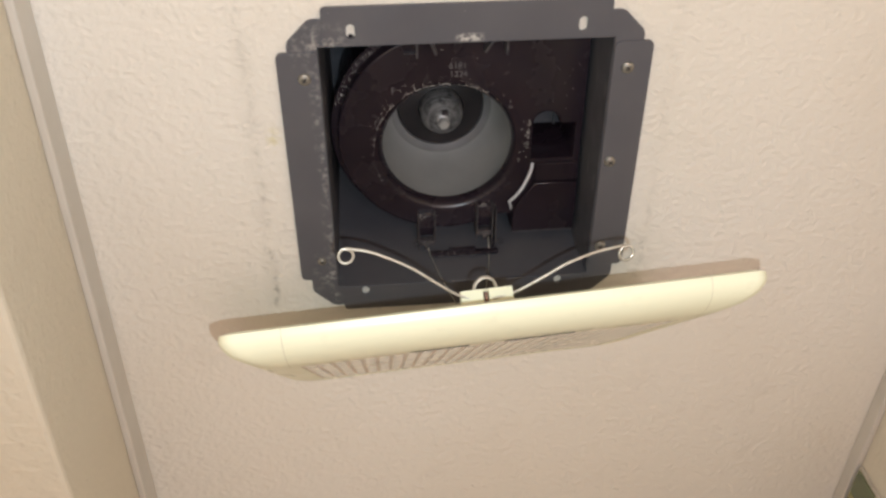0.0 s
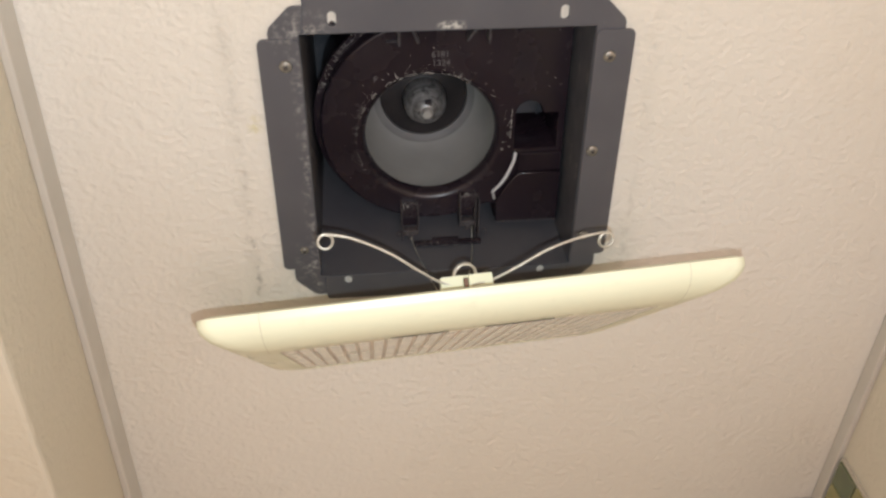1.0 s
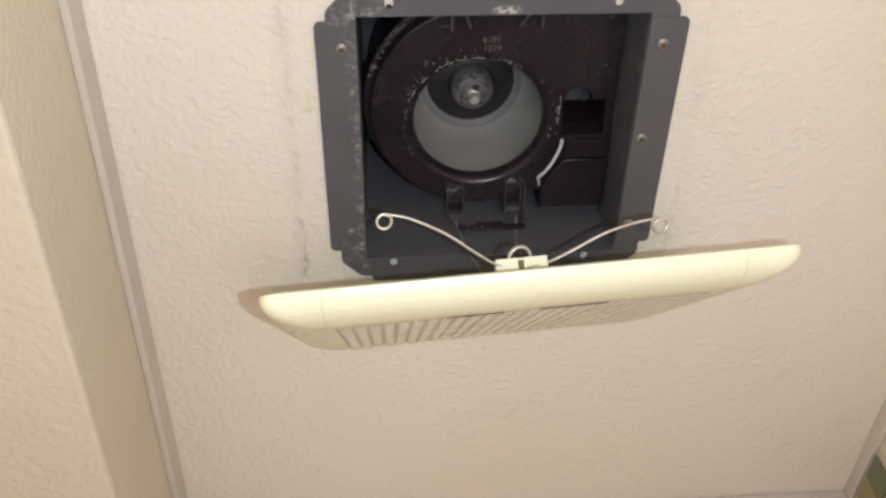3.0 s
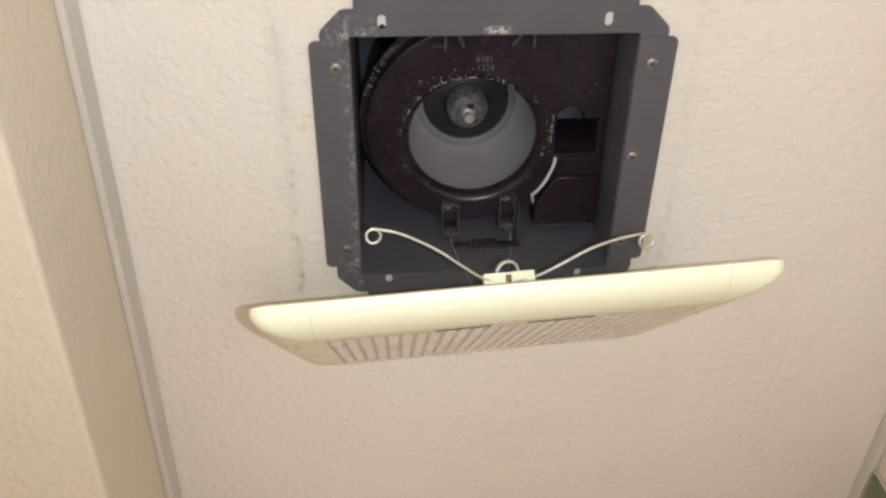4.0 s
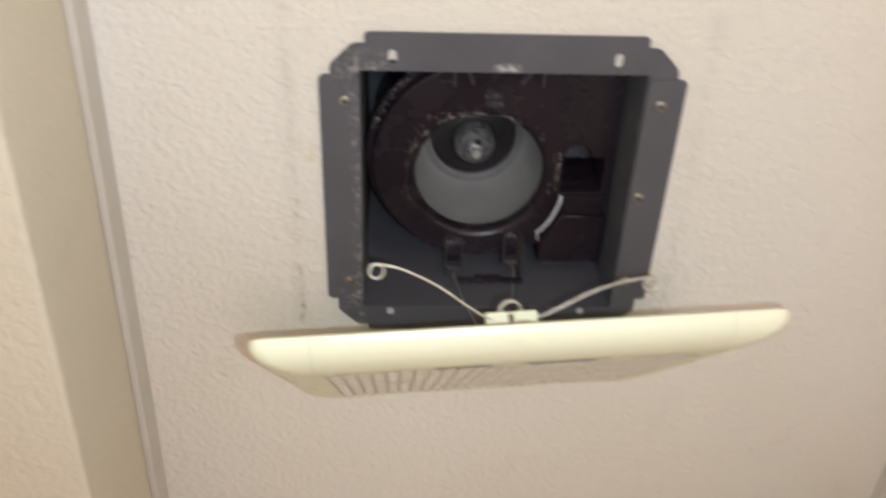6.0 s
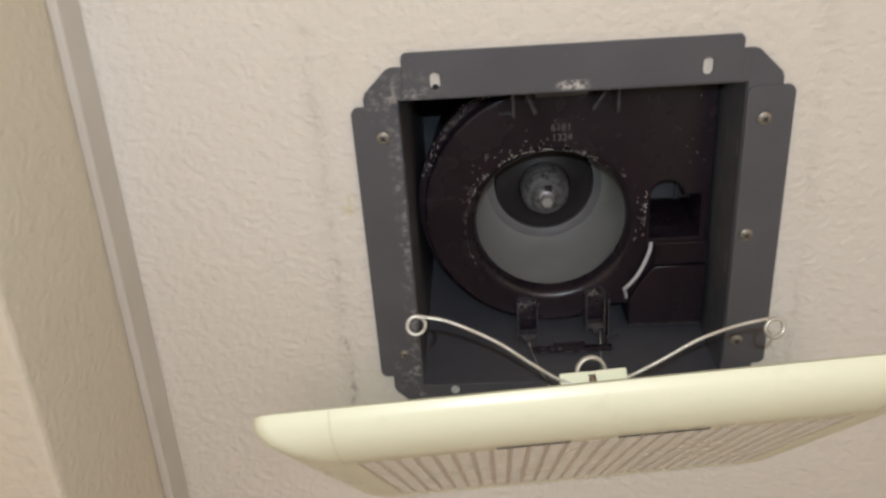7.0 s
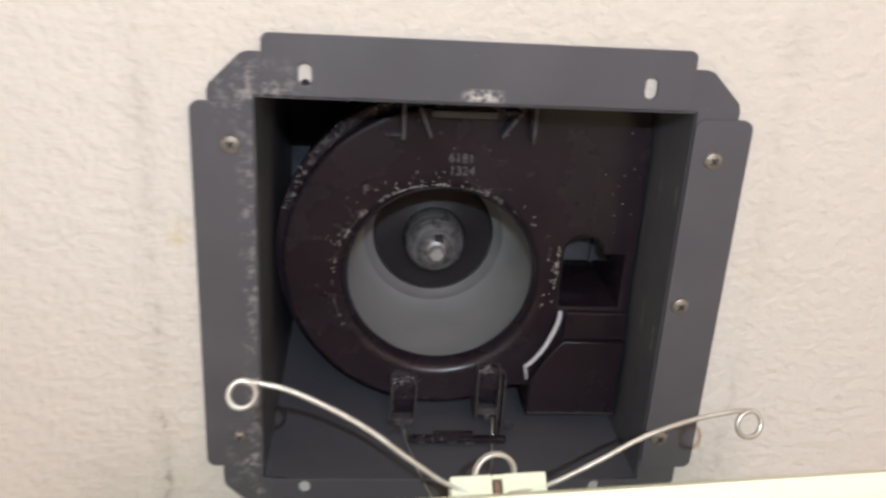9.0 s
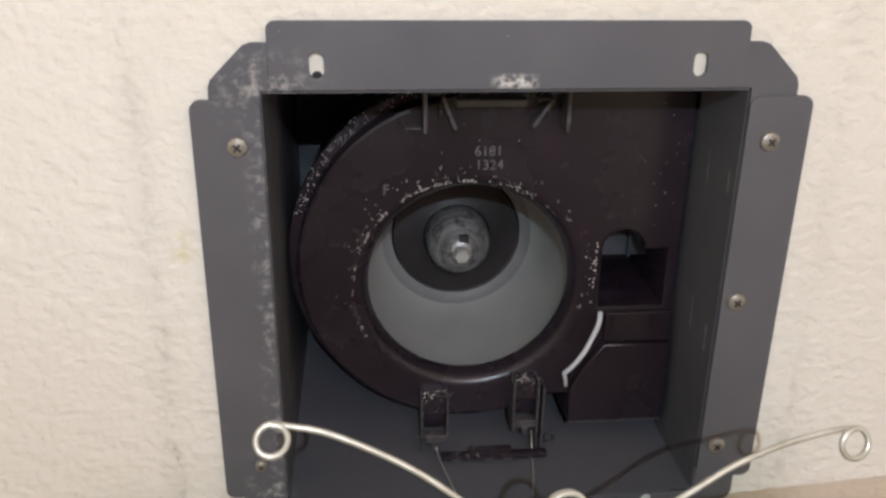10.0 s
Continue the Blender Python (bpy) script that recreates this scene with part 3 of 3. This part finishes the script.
# ---- the grille, hanging askew from its far spring ----
U = Vector((0.9980, -0.0400, 0.0470)).normalized()
V0 = Vector((0.0, 0.731, 0.682))
V = (V0 - U * V0.dot(U)).normalized()
N = U.cross(V)
GM = Matrix.Translation((-0.0036, -0.0377, 2.0706)) @ Matrix((U, V, N)).transposed().to_4x4()
grille = tagged(new("fan_grille"), "cream plastic louvred fan cover hanging askew on its spring", "fan grille")
grille.matrix_world = GM
GI = GM.inverted()
W2, LEN = 0.1345, 0.250


def shell():
    bm = bmesh.new()
    prof = [(0.003, 0.0), (0.0, -0.0012), (0.0, -0.0045), (0.0012, -0.0075), (0.0045, -0.0112), (0.011, -0.0146), (0.020, -0.0168), (0.0315, -0.0180), (0.0335, -0.0172), (0.0335, -0.002), (0.0315, 0.0)]
    rings = []
    for inset, z in prof:
        rings.append([bm.verts.new((x, y, z)) for x, y in rounded(-W2 + inset, inset, W2 - inset, LEN - inset, max(0.008 - inset * 0.12, 0.004), 6)])
    n = len(rings[0])
    for a, b in zip(rings, rings[1:] + rings[:1]):
        for i in range(n):
            bm.faces.new((a[i], a[(i + 1) % n], b[(i + 1) % n], b[i]))
    return bm


smooth(part("frame", shell(), CREAM, grille), 50)


def seam(x):
    """A fine moulding seam over the near rim."""
    bm = bmesh.new()
    prof = [(0.0, -0.0012), (0.0, -0.0045), (0.0012, -0.0075), (0.0045, -0.0112), (0.011, -0.0146), (0.020, -0.0168), (0.0315, -0.0180)]
    rows = [[bm.verts.new((x + dx, v - (0.00012 if v < 0.005 else 0), z - (0.00012 if v > 0.0005 else 0))) for dx in (-0.0003, 0.0003)] for v, z in prof]
    for a, b in zip(rows, rows[1:]):
        bm.faces.new((a[0], a[1], b[1], b[0]))
    part("seam", bm, SEAM, grille)


seam(-0.1045), seam(0.1040)
COUNT = 26
for i in range(COUNT):
    x = -0.1 + 0.2 * (i + 0.5) / COUNT
    part("slat", boxed(x - 0.0027, 0.0325, -0.0174, x + 0.0027, LEN - 0.0325, -0.0166, 0.0003), SLAT, grille)
# added backing, coloured like the shade in the gaps
part("gap_backing", boxed(-0.1008, 0.0332, -0.0170, 0.1008, LEN - 0.0332, -0.0162), GAP_SHADE, grille, "added grey-pink backing in the shaded tone of the slat gaps")
part("cross_rib", boxed(-0.101, LEN / 2 - 0.0015, -0.0117, 0.101, LEN / 2 + 0.0015, -0.004), CREAM, grille)
for a, b in ((-0.044, -0.0145), (0.004, 0.0400)):
    part("slot", boxed(a, 0.0290, -0.0181, b, 0.0308, -0.0165), RECESS, grille, "thin dark slot")

# spring holder and the near spring with its two ringed arms
holder = part("spring_holder", boxed(-0.0150, 0.0372, 0.0010, -0.0030, 0.0440, 0.0108, 0.0006), CREAM, grille, "cream plastic spring holder")
part("holder_cheek", boxed(-0.0002, 0.0372, 0.0010, 0.0126, 0.0440, 0.0108, 0.0006), CREAM, holder)
part("holder_foot", boxed(-0.0150, 0.0240, -0.0004, 0.0126, 0.0440, 0.0012, 0.0004), CREAM, holder)
part("holder_back", boxed(-0.0031, 0.0415, 0.0010, -0.0001, 0.0440, 0.0100, 0.0004), CREAM, holder)
part("holder_bridge", boxed(-0.0031, 0.0374, 0.0093, -0.0001, 0.0414, 0.0106, 0.0003), CREAM, holder)
part("clip", boxed(-0.0026, 0.0380, 0.0011, -0.0006, 0.0414, 0.0092, 0.0003), RUST, holder, "brown metal clip")


def local(points):
    return [GI @ Vector(p) for p in points]


def loop_end(c, ax, ay, r, a0, turns, rise):
    c, ax, ay = Vector(c), Vector(ax), Vector(ay)
    n = ax.cross(ay)
    k = int(abs(turns) * 14)
    return [c + r * (math.cos(radians(a0) + math.tau * turns * i / k) * ax + math.sin(radians(a0) + math.tau * turns * i / k) * ay) + n * rise * i / k for i in range(k + 1)]


PX, PY = Vector((0.9966, 0.0, 0.0760)).normalized(), Vector((0.03, -0.919, 0.393)).normalized()
left = [(-0.0088, -0.0125, 2.0997), (-0.0193, -0.0155, 2.1014), (-0.0302, -0.0222, 2.1034), (-0.0418, -0.0302, 2.1060), (-0.0528, -0.0362, 2.1077), (-0.0644, -0.0413, 2.1089), (-0.0723, -0.0432, 2.1092)]
left += loop_end((-0.0768, -0.0405, 2.1080), PX, PY, 0.0037, 75, 1.05, 0.0014)
right = [(-0.0028, -0.0140, 2.0995), (0.0087, -0.0150, 2.1023), (0.0233, -0.0206, 2.1058), (0.0377, -0.0268, 2.1095), (0.0527, -0.0308, 2.1123), (0.0652, -0.0327, 2.1138)]
right += loop_end((0.0692, -0.0292, 2.1127), PX, PY, 0.0039, 100, -1.05, 0.0014)
spring = smooth(part("spring", tube(local(left), 0.00078, 8, 4), WIRE, grille, "dull steel wire spring with ringed ends"), 80)
smooth(part("spring_arm", tube(local(right), 0.00078, 8, 4), WIRE, spring), 80)
smooth(part("coil", tube(local(loop_end((-0.0060, -0.0150, 2.1077), PX, PY, 0.0058, 0, 2.0, 0.003)), 0.00078, 8, 3), WIRE, spring), 80)

# the far spring that still hooks into the catches
far = smooth(part("far_spring", tube(local([(-0.004, 0.094, 2.2105), (-0.010, 0.0935, 2.232), (-0.0175, 0.0918, 2.258), (-0.0222, 0.0886, 2.277), (-0.0230, 0.0862, 2.2815)]), 0.00042, 8, 5), WIRE, grille, "thin steel spring hooked into the catches"), 80)
smooth(part("spring_arm", tube(local([(0.008, 0.094, 2.2110), (0.013, 0.0935, 2.232), (0.0195, 0.0920, 2.258), (0.0222, 0.0892, 2.277), (0.0222, 0.0790, 2.2815)]), 0.00042, 8, 5), WIRE, far), 80)

# ---- mosaic in the corner of the east wall ----
PITCH, TOP, START = 0.0300, 2.2330, 0.3237
part("grout_bed", boxed(EAST - 0.0035, START - 0.001, 0.90, EAST - 0.0005, NORTH - 0.006, TOP + 0.0015), GROUT, wall_east)
tile = bpy.data.meshes.new("tile")
tb = boxed(0, 0.0008, 0.0008, 0.0025, PITCH - 0.0008, PITCH - 0.0008, 0.0006)
tb.to_mesh(tile)
tb.free()
for col in range(2):
    for row in range(42):
        link("tile", tile, TILE, wall_east).location = (EAST - 0.0054, START + col * PITCH, TOP - (row + 1) * PITCH)
